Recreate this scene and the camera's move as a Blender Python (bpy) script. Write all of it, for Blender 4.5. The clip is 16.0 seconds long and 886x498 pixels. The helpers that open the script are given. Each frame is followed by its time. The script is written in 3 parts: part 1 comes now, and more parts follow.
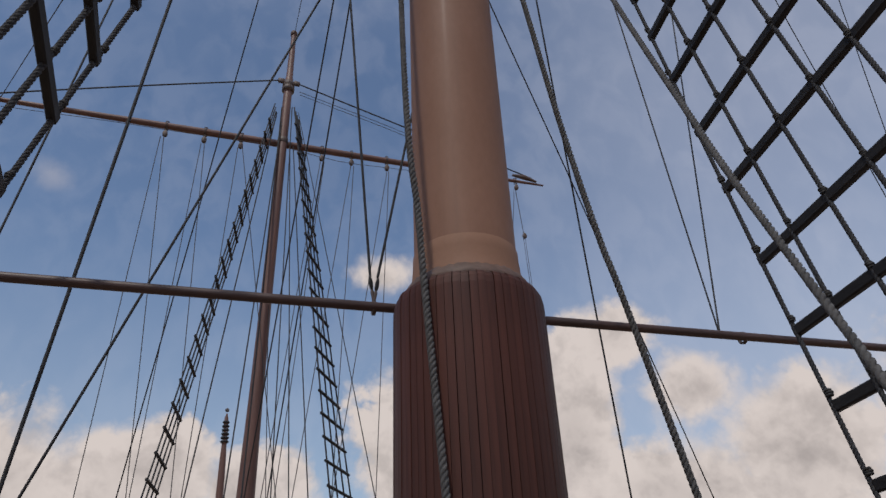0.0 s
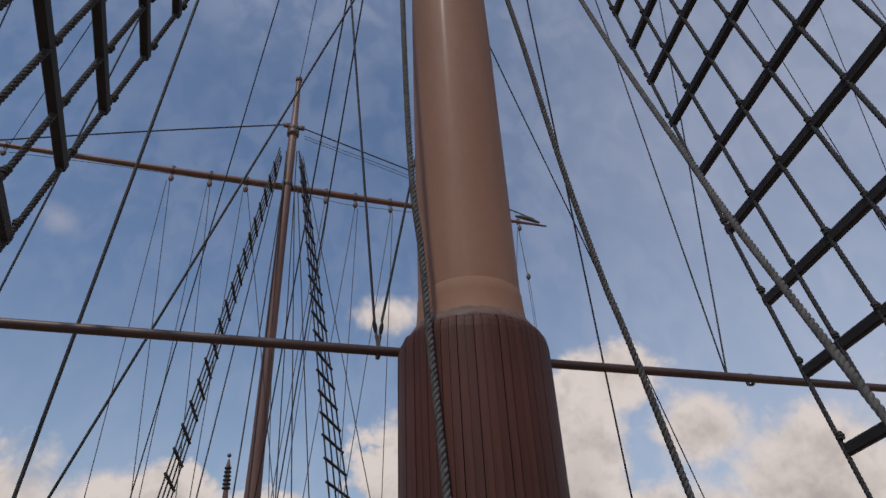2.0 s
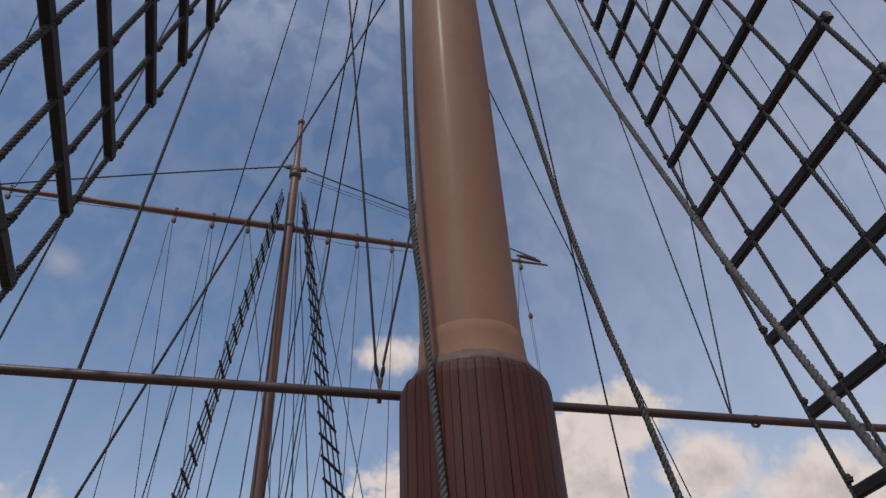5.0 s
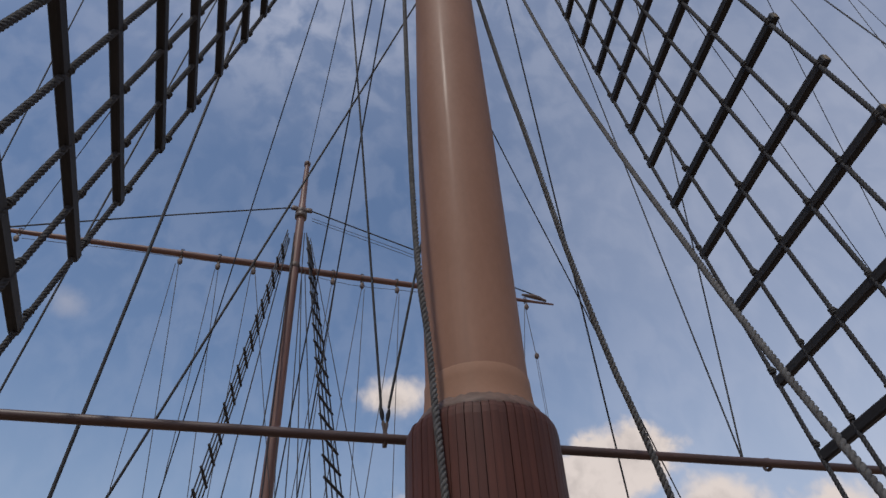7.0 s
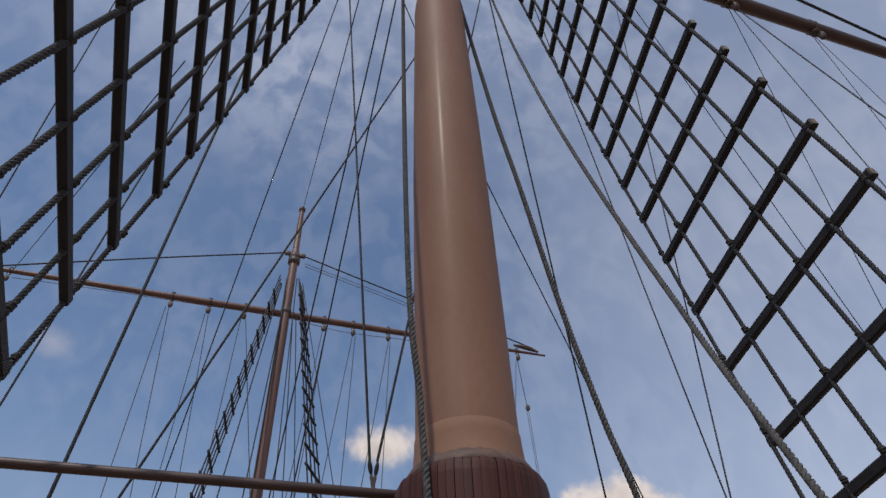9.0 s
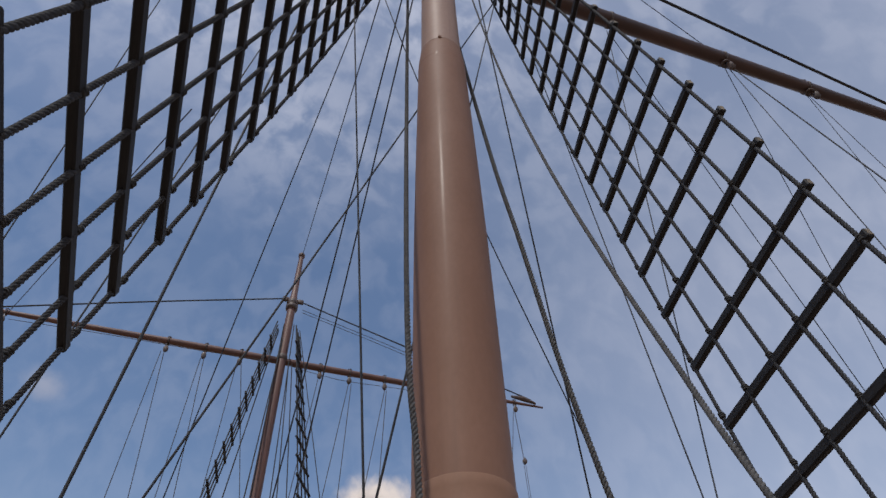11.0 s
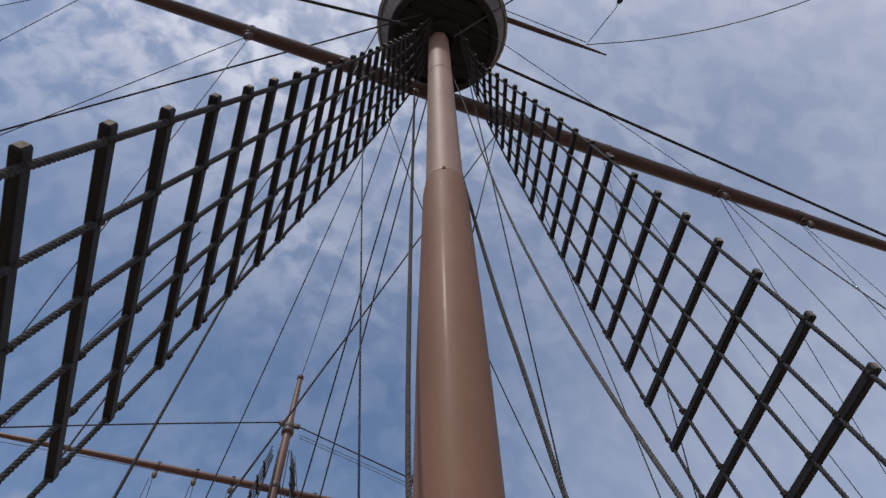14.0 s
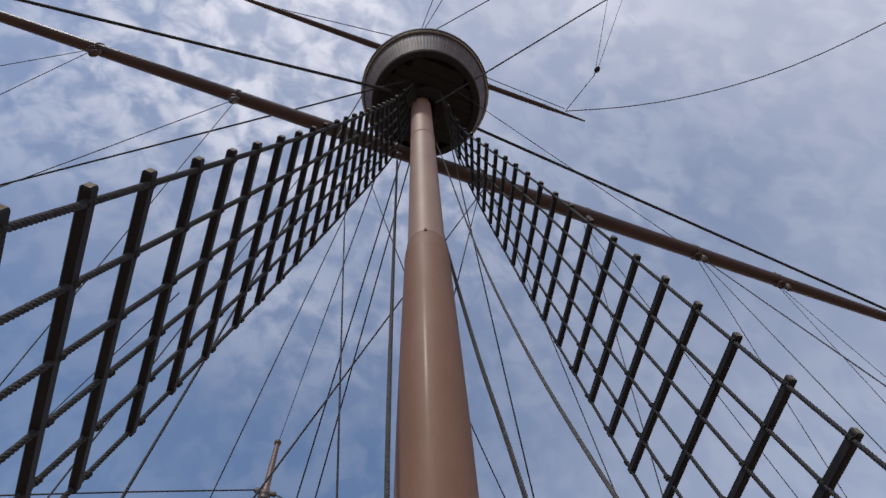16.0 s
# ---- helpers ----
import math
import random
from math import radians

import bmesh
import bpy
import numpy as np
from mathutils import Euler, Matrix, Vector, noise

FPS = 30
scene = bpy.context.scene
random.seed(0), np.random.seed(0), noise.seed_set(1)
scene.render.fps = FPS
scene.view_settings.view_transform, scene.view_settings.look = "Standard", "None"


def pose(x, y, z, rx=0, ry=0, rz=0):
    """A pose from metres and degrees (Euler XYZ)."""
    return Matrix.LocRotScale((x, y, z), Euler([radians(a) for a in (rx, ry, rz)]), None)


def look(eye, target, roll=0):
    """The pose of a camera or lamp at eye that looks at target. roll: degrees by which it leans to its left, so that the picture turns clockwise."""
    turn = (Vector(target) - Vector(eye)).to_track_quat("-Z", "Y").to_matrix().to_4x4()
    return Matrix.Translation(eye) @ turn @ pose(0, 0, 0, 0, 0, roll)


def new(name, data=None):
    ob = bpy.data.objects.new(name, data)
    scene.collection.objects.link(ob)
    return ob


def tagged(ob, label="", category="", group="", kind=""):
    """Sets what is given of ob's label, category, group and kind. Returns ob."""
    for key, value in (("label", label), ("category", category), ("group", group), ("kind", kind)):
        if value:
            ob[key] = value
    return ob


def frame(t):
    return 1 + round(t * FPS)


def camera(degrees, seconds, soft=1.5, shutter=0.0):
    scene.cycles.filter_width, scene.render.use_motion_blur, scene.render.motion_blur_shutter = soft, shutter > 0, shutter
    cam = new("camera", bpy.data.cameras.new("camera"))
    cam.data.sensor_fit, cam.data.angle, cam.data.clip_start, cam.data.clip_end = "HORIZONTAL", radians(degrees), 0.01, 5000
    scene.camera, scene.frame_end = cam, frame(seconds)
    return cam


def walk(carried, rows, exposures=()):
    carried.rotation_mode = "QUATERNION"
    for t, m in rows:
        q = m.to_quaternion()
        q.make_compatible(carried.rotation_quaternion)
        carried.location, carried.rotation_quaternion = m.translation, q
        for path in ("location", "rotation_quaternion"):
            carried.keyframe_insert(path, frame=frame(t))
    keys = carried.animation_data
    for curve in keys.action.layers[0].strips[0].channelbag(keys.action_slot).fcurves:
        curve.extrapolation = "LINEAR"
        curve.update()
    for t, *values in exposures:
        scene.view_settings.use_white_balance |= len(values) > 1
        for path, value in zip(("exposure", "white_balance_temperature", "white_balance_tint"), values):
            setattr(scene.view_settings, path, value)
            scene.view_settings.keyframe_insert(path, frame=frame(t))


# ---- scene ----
cam = camera(65.83, 16.0)
ROWS = [
    (0.0, -0.0001, 0.0000, 1.6000, 120.727, 2.169, -19.210),
    (0.5, 0.0007, -0.0030, 1.6021, 121.698, 2.483, -18.917),
    (1.0, -0.0010, -0.0049, 1.6053, 122.714, 2.377, -18.724),
    (1.5, -0.0010, -0.0077, 1.6048, 123.375, 2.322, -18.814),
    (2.0, -0.0053, -0.0119, 1.6062, 124.157, 2.343, -18.731),
    (2.5, -0.0055, -0.0157, 1.6047, 124.872, 2.157, -18.732),
    (3.0, -0.0053, -0.0184, 1.6068, 125.428, 2.253, -18.748),
    (3.5, -0.0086, -0.0242, 1.6093, 125.689, 2.413, -18.825),
    (6.0, -0.0095, -0.0371, 1.6145, 129.080, 2.574, -18.034),
    (6.5, -0.0117, -0.0419, 1.6169, 129.890, 2.512, -17.952),
    (7.0, -0.0140, -0.0474, 1.6163, 130.754, 2.569, -17.862),
    (7.5, -0.0120, -0.0528, 1.6183, 131.516, 2.560, -18.228),
    (8.0, -0.0157, -0.0524, 1.6199, 132.364, 2.177, -18.873),
    (8.5, -0.0214, -0.0582, 1.6209, 133.527, 2.056, -19.354),
    (9.0, -0.0254, -0.0670, 1.6225, 134.688, 2.065, -19.160),
    (11.5, -0.0473, -0.0974, 1.6267, 139.951, 1.438, -20.102),
    (12.0, -0.0549, -0.1054, 1.6274, 141.563, 1.470, -20.027),
    (12.5, -0.0590, -0.1138, 1.6307, 143.564, 1.361, -19.809),
    (13.0, -0.0597, -0.1218, 1.6320, 145.783, 1.239, -19.755),
    (13.5, -0.0649, -0.1226, 1.6332, 147.458, 1.031, -19.697),
    (14.0, -0.0623, -0.1219, 1.6334, 148.766, 0.986, -20.423),
    (14.5, -0.0658, -0.1209, 1.6346, 150.107, 1.176, -20.929),
    (15.0, -0.0649, -0.1249, 1.6338, 151.697, 1.301, -21.336),
    (15.5, -0.0685, -0.1283, 1.6370, 152.730, 1.855, -21.217),
    (16.0, -0.0600, -0.1322, 1.6396, 153.833, 2.192, -21.317),
]
EXPOSURES = [(0.0, 0.0), (4.0, 0.05), (8.5, 0.14), (12.0, 0.20), (16.0, 0.25)]
walk(cam, [(t, pose(x, y, z, rx, ry, rz)) for t, x, y, z, rx, ry, rz in ROWS], EXPOSURES)

# ---------------------------------------------------------------- world and sun
SUN_AZ, SUN_EL = 221.0, 56.0        # clockwise from the bow, degrees
SKY_GAIN = 0.114
world = bpy.data.worlds.new("sky")
scene.world = world
world.use_nodes = True
wt = world.node_tree
wt.nodes.clear()


def wmath(op, a, b=None, c=None, clamp=False):
    n = wt.nodes.new("ShaderNodeMath")
    n.operation = op
    n.use_clamp = clamp
    for i, v in enumerate((a, b, c)):
        if v is None:
            continue
        if isinstance(v, (int, float)):
            n.inputs[i].default_value = v
        else:
            wt.links.new(v, n.inputs[i])
    return n.outputs[0]


def wnoise(vec, scale, detail, rough=0.55, distort=0.0):
    n = wt.nodes.new("ShaderNodeTexNoise")
    n.inputs["Scale"].default_value = scale
    n.inputs["Detail"].default_value = detail
    n.inputs["Roughness"].default_value = rough
    n.inputs["Distortion"].default_value = distort
    wt.links.new(vec, n.inputs["Vector"])
    return n.outputs["Fac"]


def wramp(value, lo, hi, a=0.0, b=1.0, smooth=True):
    n = wt.nodes.new("ShaderNodeMapRange")
    n.interpolation_type = "SMOOTHSTEP" if smooth else "LINEAR"
    n.inputs["From Min"].default_value = lo
    n.inputs["From Max"].default_value = hi
    n.inputs["To Min"].default_value = a
    n.inputs["To Max"].default_value = b
    wt.links.new(value, n.inputs["Value"])
    return n.outputs["Result"]


def wmix(fac, a, b):
    n = wt.nodes.new("ShaderNodeMix")
    n.data_type = "RGBA"
    for s, v in ((n.inputs[0], fac), (n.inputs[6], a), (n.inputs[7], b)):
        if isinstance(v, (tuple, float, int)):
            s.default_value = v
        else:
            wt.links.new(v, s)
    return n.outputs[2]


def build_sky():
    coord = wt.nodes.new("ShaderNodeTexCoord").outputs["Generated"]
    sky = wt.nodes.new("ShaderNodeTexSky")
    sky.sky_type = "NISHITA"
    sky.sun_disc = False
    sky.sun_elevation, sky.sun_rotation = radians(SUN_EL), radians(SUN_AZ)
    sky.air_density, sky.dust_density, sky.ozone_density = 1.0, 0.35, 2.6
    gain = wt.nodes.new("ShaderNodeVectorMath")
    gain.operation = "SCALE"
    wt.links.new(sky.outputs["Color"], gain.inputs[0])
    gain.inputs["Scale"].default_value = SKY_GAIN
    sep = wt.nodes.new("ShaderNodeSeparateXYZ")
    wt.links.new(coord, sep.inputs[0])
    x, y, z = sep.outputs
    el = wmath("MULTIPLY", wmath("ARCSINE", z), 57.296)
    az = wmath("MULTIPLY", wmath("ARCTAN2", x, y), 57.296)
    # heaped clouds: azimuth, elevation, half width, half height, fullness
    heaps = [(-13, 11.5, 7.5, 6.6, 1), (-3, 11.8, 7.5, 5.4, 1), (5, 11.0, 6, 4.6, 1), (20.0, 14.5, 8.8, 9.8, 1), (14.4, 28.5, 3.8, 1.6, 0.5),
             (34.6, 22.2, 5.4, 3.3, 0.9), (30.5, 15.0, 5.4, 8.8, 1), (40.2, 17.3, 5.2, 3.8, 0.9), (38, 10, 11, 5.6, 1), (47, 11.5, 8, 6.8, 1), (58, 13.5, 6.6, 7.4, 1)]
    field = None
    for a, e, w, h, peak in heaps:
        da = wmath("DIVIDE", wmath("SUBTRACT", az, a), w)
        de = wmath("DIVIDE", wmath("SUBTRACT", el, e), h)
        r = wmath("SQRT", wmath("ADD", wmath("MULTIPLY", da, da), wmath("MULTIPLY", de, de)))
        d = wmath("MULTIPLY", wmath("SUBTRACT", 1.0, r), peak)
        field = d if field is None else wmath("MAXIMUM", field, d)
    low = wmath("DIVIDE", wmath("SUBTRACT", 11.5, el), 9.0)        # the bank that goes round the horizon
    field = wmath("MAXIMUM", field, low)
    for a, e, w, h in ((36.0, 16.6, 1.5, 3.0), (44.0, 20.8, 4.0, 1.1)):   # thin places between the heaps
        da = wmath("DIVIDE", wmath("SUBTRACT", az, a), w)
        de = wmath("DIVIDE", wmath("SUBTRACT", el, e), h)
        r = wmath("SQRT", wmath("ADD", wmath("MULTIPLY", da, da), wmath("MULTIPLY", de, de)))
        field = wmath("SUBTRACT", field, wmath("MULTIPLY", wmath("MAXIMUM", wmath("SUBTRACT", 1.0, r), 0.0), 0.28))

    def billows(c):
        """Rounded swellings of a heaped cloud, about zero."""
        wobble = wt.nodes.new("ShaderNodeTexNoise")
        wobble.inputs["Scale"].default_value = 20.0
        wobble.inputs["Detail"].default_value = 5.0
        wt.links.new(c, wobble.inputs["Vector"])
        warp = wt.nodes.new("ShaderNodeVectorMath")
        warp.operation = "MULTIPLY_ADD"
        wt.links.new(wobble.outputs["Color"], warp.inputs[0])
        warp.inputs[1].default_value = (0.07, 0.07, 0.07)
        wt.links.new(c, warp.inputs[2])
        total = wmath("MULTIPLY", wmath("SUBTRACT", wnoise(c, 9.0, 9.0, 0.60), 0.5), 1.9)
        for scale, weight in ((16.0, 0.30), (38.0, 0.26), (80.0, 0.14)):
            vor = wt.nodes.new("ShaderNodeTexVoronoi")
            vor.feature = "F1"
            vor.inputs["Scale"].default_value = scale
            wt.links.new(warp.outputs[0], vor.inputs["Vector"])
            total = wmath("ADD", total, wmath("MULTIPLY", wmath("SUBTRACT", 0.48, vor.outputs["Distance"]), weight))
        return total

    def moved(dx, dy, dz):
        n = wt.nodes.new("ShaderNodeVectorMath")
        n.operation = "ADD"
        wt.links.new(coord, n.inputs[0])
        n.inputs[1].default_value = (dx, dy, dz)
        return n.outputs[0]

    edge = billows(coord)
    above = billows(moved(0.012, 0.0, 0.024))
    field = wmath("ADD", field, wmath("MULTIPLY", edge, 0.62))
    pa, pe = wmath("DIVIDE", wmath("SUBTRACT", az, -15.0), 2.4), wmath("DIVIDE", wmath("SUBTRACT", el, 32.8), 1.6)
    puff = wmath("SUBTRACT", 1.0, wmath("SQRT", wmath("ADD", wmath("MULTIPLY", pa, pa), wmath("MULTIPLY", pe, pe))))
    puff = wramp(wmath("ADD", puff, wmath("MULTIPLY", edge, 0.8)), 0.0, 1.0, 0.0, 0.24)
    soft_edge = wramp(wnoise(coord, 5.0, 2.0), 0.40, 0.62, 0.14, 0.50)
    crisp = wt.nodes.new("ShaderNodeMapRange")
    crisp.interpolation_type = "SMOOTHSTEP"
    crisp.inputs["From Min"].default_value = -0.03
    wt.links.new(soft_edge, crisp.inputs["From Max"])
    wt.links.new(field, crisp.inputs["Value"])
    cumulus = wmath("MAXIMUM", crisp.outputs["Result"], puff)
    under = wramp(wmath("SUBTRACT", above, edge), -0.35, 0.50)      # swellings overhead take the light away
    depth = wramp(field, 0.10, 1.25)
    shade = wmath("ADD", wmath("MULTIPLY", depth, 0.50), wmath("MULTIPLY", wmath("SUBTRACT", under, 0.30), 0.62), clamp=True)
    cloud = wmix(shade, CLOUD_LIT, CLOUD_GREY)
    # thin high cloud: small cells to port, a smooth veil to starboard
    stretch = wt.nodes.new("ShaderNodeMapping")
    stretch.inputs["Scale"].default_value = (1.0, 1.25, 0.6)
    stretch.inputs["Rotation"].default_value = (0.2, 0.35, 0.5)
    wt.links.new(coord, stretch.inputs["Vector"])
    cells = wnoise(stretch.outputs[0], 24.0, 5.0, 0.50, 0.35)
    patches = wnoise(stretch.outputs[0], 5.0, 3.0, 0.5, 0.2)
    port = wmath("MULTIPLY", wramp(el, 46.0, 72.0), wramp(az, 55.0, -25.0, 0.25, 1.0))
    aloft = wmath("MULTIPLY", wramp(el, 47.0, 80.0, 0.02, 0.63, smooth=False), wramp(az, 50.0, -40.0, 0.70, 1.15))
    starboard = wmath("MULTIPLY", wramp(az, 14.0, 52.0, 0.0, 0.29), wramp(el, 60.0, 42.0, 0.15, 1.0))
    abeam = wmath("MULTIPLY", wramp(az, 66.0, 102.0, 0.0, 0.34), wramp(el, 40.0, 60.0))
    amount = wmath("ADD", wmath("ADD", aloft, starboard), abeam)
    broken = wmath("MULTIPLY", wramp(cells, 0.36, 0.66, -0.5, 0.5), wmath("ADD", wmath("MULTIPLY", port, 0.48), 0.07))
    broken = wmath("MULTIPLY", broken, wramp(patches, 0.30, 0.62, 0.45, 1.15))
    uneven_veil = wmath("MULTIPLY", wmath("SUBTRACT", patches, 0.5), wmath("ADD", wmath("MULTIPLY", amount, 0.7), 0.05))
    thin = wmath("ADD", wmath("ADD", wmath("ADD", amount, 0.04), uneven_veil), broken, clamp=True)
    haze = wramp(el, 33.0, 7.0, 0.0, 0.42)
    c = wmix(haze, gain.outputs[0], HAZE)
    c = wmix(thin, c, VEIL)
    c = wmix(wmath("MULTIPLY", cumulus, 0.96), c, cloud)
    bg = wt.nodes.new("ShaderNodeBackground")
    wt.links.new(c, bg.inputs["Color"])
    bg.inputs["Strength"].default_value = 1.0
    o = wt.nodes.new("ShaderNodeOutputWorld")
    wt.links.new(bg.outputs[0], o.inputs["Surface"])


CLOUD_LIT = (0.68, 0.600, 0.560, 1)
CLOUD_GREY = (0.315, 0.276, 0.262, 1)
HAZE = (0.36, 0.40, 0.455, 1)
VEIL = (0.62, 0.63, 0.72, 1)
build_sky()

sun = new("sun", bpy.data.lights.new("sun", "SUN"))
sun.data.energy, sun.data.angle, sun.data.color = 1.75, radians(4.5), (1.0, 0.95, 0.88)
sa, se = radians(SUN_AZ), radians(SUN_EL)
sun.matrix_world = look((0, 0, 40), Vector((0, 0, 40)) - Vector((math.sin(sa) * math.cos(se), math.cos(sa) * math.cos(se), math.sin(se))))


# ---------------------------------------------------------------- materials
def material(name, base, second, rough=0.6, rough2=None, scale=8.0, stretch=(1, 1, 1), bump=0.15, metal=0.0, fine=60.0, vary=0.0, streaks=None, spec=0.5, coords="Object", coat=None):
    m = bpy.data.materials.new(name)
    m.use_nodes = True
    nt = m.node_tree
    p = nt.nodes["Principled BSDF"]
    tc = nt.nodes.new("ShaderNodeTexCoord")
    mp = nt.nodes.new("ShaderNodeMapping")
    mp.inputs["Scale"].default_value = stretch
    nt.links.new(tc.outputs[coords], mp.inputs["Vector"])
    n1 = nt.nodes.new("ShaderNodeTexNoise")
    n1.inputs["Scale"].default_value, n1.inputs["Detail"].default_value = scale, 6
    n2 = nt.nodes.new("ShaderNodeTexNoise")
    n2.inputs["Scale"].default_value, n2.inputs["Detail"].default_value = fine, 4
    for n in (n1, n2):
        nt.links.new(mp.outputs[0], n.inputs["Vector"])
    add = nt.nodes.new("ShaderNodeMath")
    add.operation = "MULTIPLY_ADD"
    nt.links.new(n2.outputs["Fac"], add.inputs[0])
    add.inputs[1].default_value = 0.35
    sub = nt.nodes.new("ShaderNodeMath")
    sub.operation = "SUBTRACT"
    nt.links.new(n1.outputs["Fac"], sub.inputs[0])
    sub.inputs[1].default_value = 0.175
    nt.links.new(sub.outputs[0], add.inputs[2])
    ramp = nt.nodes.new("ShaderNodeMapRange")
    ramp.inputs["From Min"].default_value, ramp.inputs["From Max"].default_value = 0.32, 0.68
    nt.links.new(add.outputs[0], ramp.inputs["Value"])
    mix = nt.nodes.new("ShaderNodeMix")
    mix.data_type = "RGBA"
    mix.inputs[6].default_value, mix.inputs[7].default_value = (*base, 1), (*second, 1)
    nt.links.new(ramp.outputs[0], mix.inputs[0])
    colour = mix.outputs[2]
    if vary:
        oi = nt.nodes.new("ShaderNodeObjectInfo")
        hsv = nt.nodes.new("ShaderNodeHueSaturation")
        mr = nt.nodes.new("ShaderNodeMapRange")
        mr.inputs["To Min"].default_value, mr.inputs["To Max"].default_value = 1 - vary, 1 + vary
        nt.links.new(oi.outputs["Random"], mr.inputs["Value"])
        nt.links.new(mr.outputs[0], hsv.inputs["Value"])
        nt.links.new(colour, hsv.inputs["Color"])
        colour = hsv.outputs[0]
    if streaks:
        # thin runs of rain dirt down the length
        sm = nt.nodes.new("ShaderNodeMapping")
        sm.inputs["Scale"].default_value = (26, 26, 0.8)
        nt.links.new(tc.outputs[coords], sm.inputs["Vector"])
        sn = nt.nodes.new("ShaderNodeTexNoise")
        sn.inputs["Scale"].default_value, sn.inputs["Detail"].default_value = 1.0, 5
        nt.links.new(sm.outputs[0], sn.inputs["Vector"])
        sr = nt.nodes.new("ShaderNodeMapRange")
        sr.inputs["From Min"].default_value, sr.inputs["From Max"].default_value = 0.55, 0.75
        sr.inputs["To Max"].default_value = streaks[0]
        nt.links.new(sn.outputs["Fac"], sr.inputs["Value"])
        smx = nt.nodes.new("ShaderNodeMix")
        smx.data_type = "RGBA"
        nt.links.new(sr.outputs[0], smx.inputs[0])
        nt.links.new(colour, smx.inputs[6])
        smx.inputs[7].default_value = (*streaks[1], 1)
        colour = smx.outputs[2]
    nt.links.new(colour, p.inputs["Base Color"])
    rr = nt.nodes.new("ShaderNodeMapRange")
    rr.inputs["To Min"].default_value, rr.inputs["To Max"].default_value = rough, rough2 if rough2 is not None else min(1, rough + 0.15)
    nt.links.new(n1.outputs["Fac"], rr.inputs["Value"])
    nt.links.new(rr.outputs[0], p.inputs["Roughness"])
    p.inputs["Metallic"].default_value = metal
    if coat:
        p.inputs["Coat Weight"].default_value, p.inputs["Coat Roughness"].default_value = coat
    p.inputs["Specular IOR Level"].default_value = spec
    if bump:
        b = nt.nodes.new("ShaderNodeBump")
        b.inputs["Strength"].default_value, b.inputs["Distance"].default_value = bump, 0.01
        nt.links.new(add.outputs[0], b.inputs["Height"])
        nt.links.new(b.outputs[0], p.inputs["Normal"])
    return m


MAST_PAINT = material("mast_paint", (0.236, 0.126, 0.083), (0.206, 0.107, 0.069), 0.55, 0.68, 2.5, (1, 1, 0.5), 0.05, fine=40, spec=0.2, coat=(0.018, 0.17), streaks=(0.22, (0.15, 0.085, 0.06)))
UPPER_PAINT = material("upper_mast_paint", (0.32, 0.205, 0.155), (0.27, 0.168, 0.125), 0.5, 0.65, 2.5, (1, 1, 0.5), 0.05, fine=40, spec=0.25, coat=(0.03, 0.2), streaks=(0.25, (0.19, 0.115, 0.085)))
COLLAR_PAINT = material("collar_paint", (0.262, 0.143, 0.092), (0.235, 0.126, 0.08), 0.62, 0.75, 5, (1, 1, 1), 0.06, spec=0.25, streaks=(0.15, (0.2, 0.12, 0.08)))
STAVE_WOOD = material("stave_wood", (0.080, 0.0265, 0.0175), (0.046, 0.0160, 0.0115), 0.50, 0.68, 4, (7, 7, 0.35), 0.22, fine=26, vary=0.15, spec=0.24, streaks=(0.3, (0.030, 0.016, 0.013)))
FLASHING = material("sealing_strip", (0.135, 0.078, 0.056), (0.075, 0.045, 0.034), 0.55, 0.75, 14, (1, 1, 1), 0.3)
YARD_PAINT = material("yard_paint", (0.076, 0.038, 0.030), (0.050, 0.027, 0.023), 0.42, 0.58, 5, (0.4, 1, 1), 0.08, streaks=(0.2, (0.06, 0.03, 0.025)))
FAR_PAINT = material("far_mast_paint", (0.150, 0.070, 0.050), (0.105, 0.050, 0.038), 0.45, 0.6, 2.0, (1, 1, 0.4), 0.08)
TOP_BOARD = material("top_board", (0.125, 0.090, 0.076), (0.070, 0.049, 0.042), 0.55, 0.75, 7, (3, 3, 0.7), 0.25, vary=0.2)
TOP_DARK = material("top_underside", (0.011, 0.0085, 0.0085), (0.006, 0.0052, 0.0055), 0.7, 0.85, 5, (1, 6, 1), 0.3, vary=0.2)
BLACK_BATTEN = material("black_batten", (0.0105, 0.0098, 0.0105), (0.019, 0.0175, 0.018), 0.55, 0.75, 9, (3, 0.6, 3), 0.25, vary=0.25, spec=0.3)
BATTEN_END = material("worn_end_grain", (0.24, 0.19, 0.13), (0.10, 0.08, 0.06), 0.8, 0.9, 30, (1, 1, 1), 0.3, vary=0.3)
TARRED_ROPE = material("tarred_rope", (0.044, 0.044, 0.047), (0.020, 0.020, 0.023), 0.75, 0.9, 40, (1, 1, 1), 0.4, fine=220)
GREY_ROPE = material("grey_rope", (0.105, 0.100, 0.096), (0.052, 0.050, 0.049), 0.8, 0.92, 40, (1, 1, 1), 0.4, fine=220)
BLACK_LINE = material("black_line", (0.030, 0.029, 0.031), (0.018, 0.018, 0.02), 0.6, 0.8, 60, (1, 1, 1), 0.2)
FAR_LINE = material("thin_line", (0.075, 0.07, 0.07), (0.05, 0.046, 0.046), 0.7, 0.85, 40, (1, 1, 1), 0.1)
LASHING = material("tarred_lashing", (0.018, 0.017, 0.017), (0.035, 0.032, 0.03), 0.7, 0.9, 60, (1, 1, 1), 0.5)
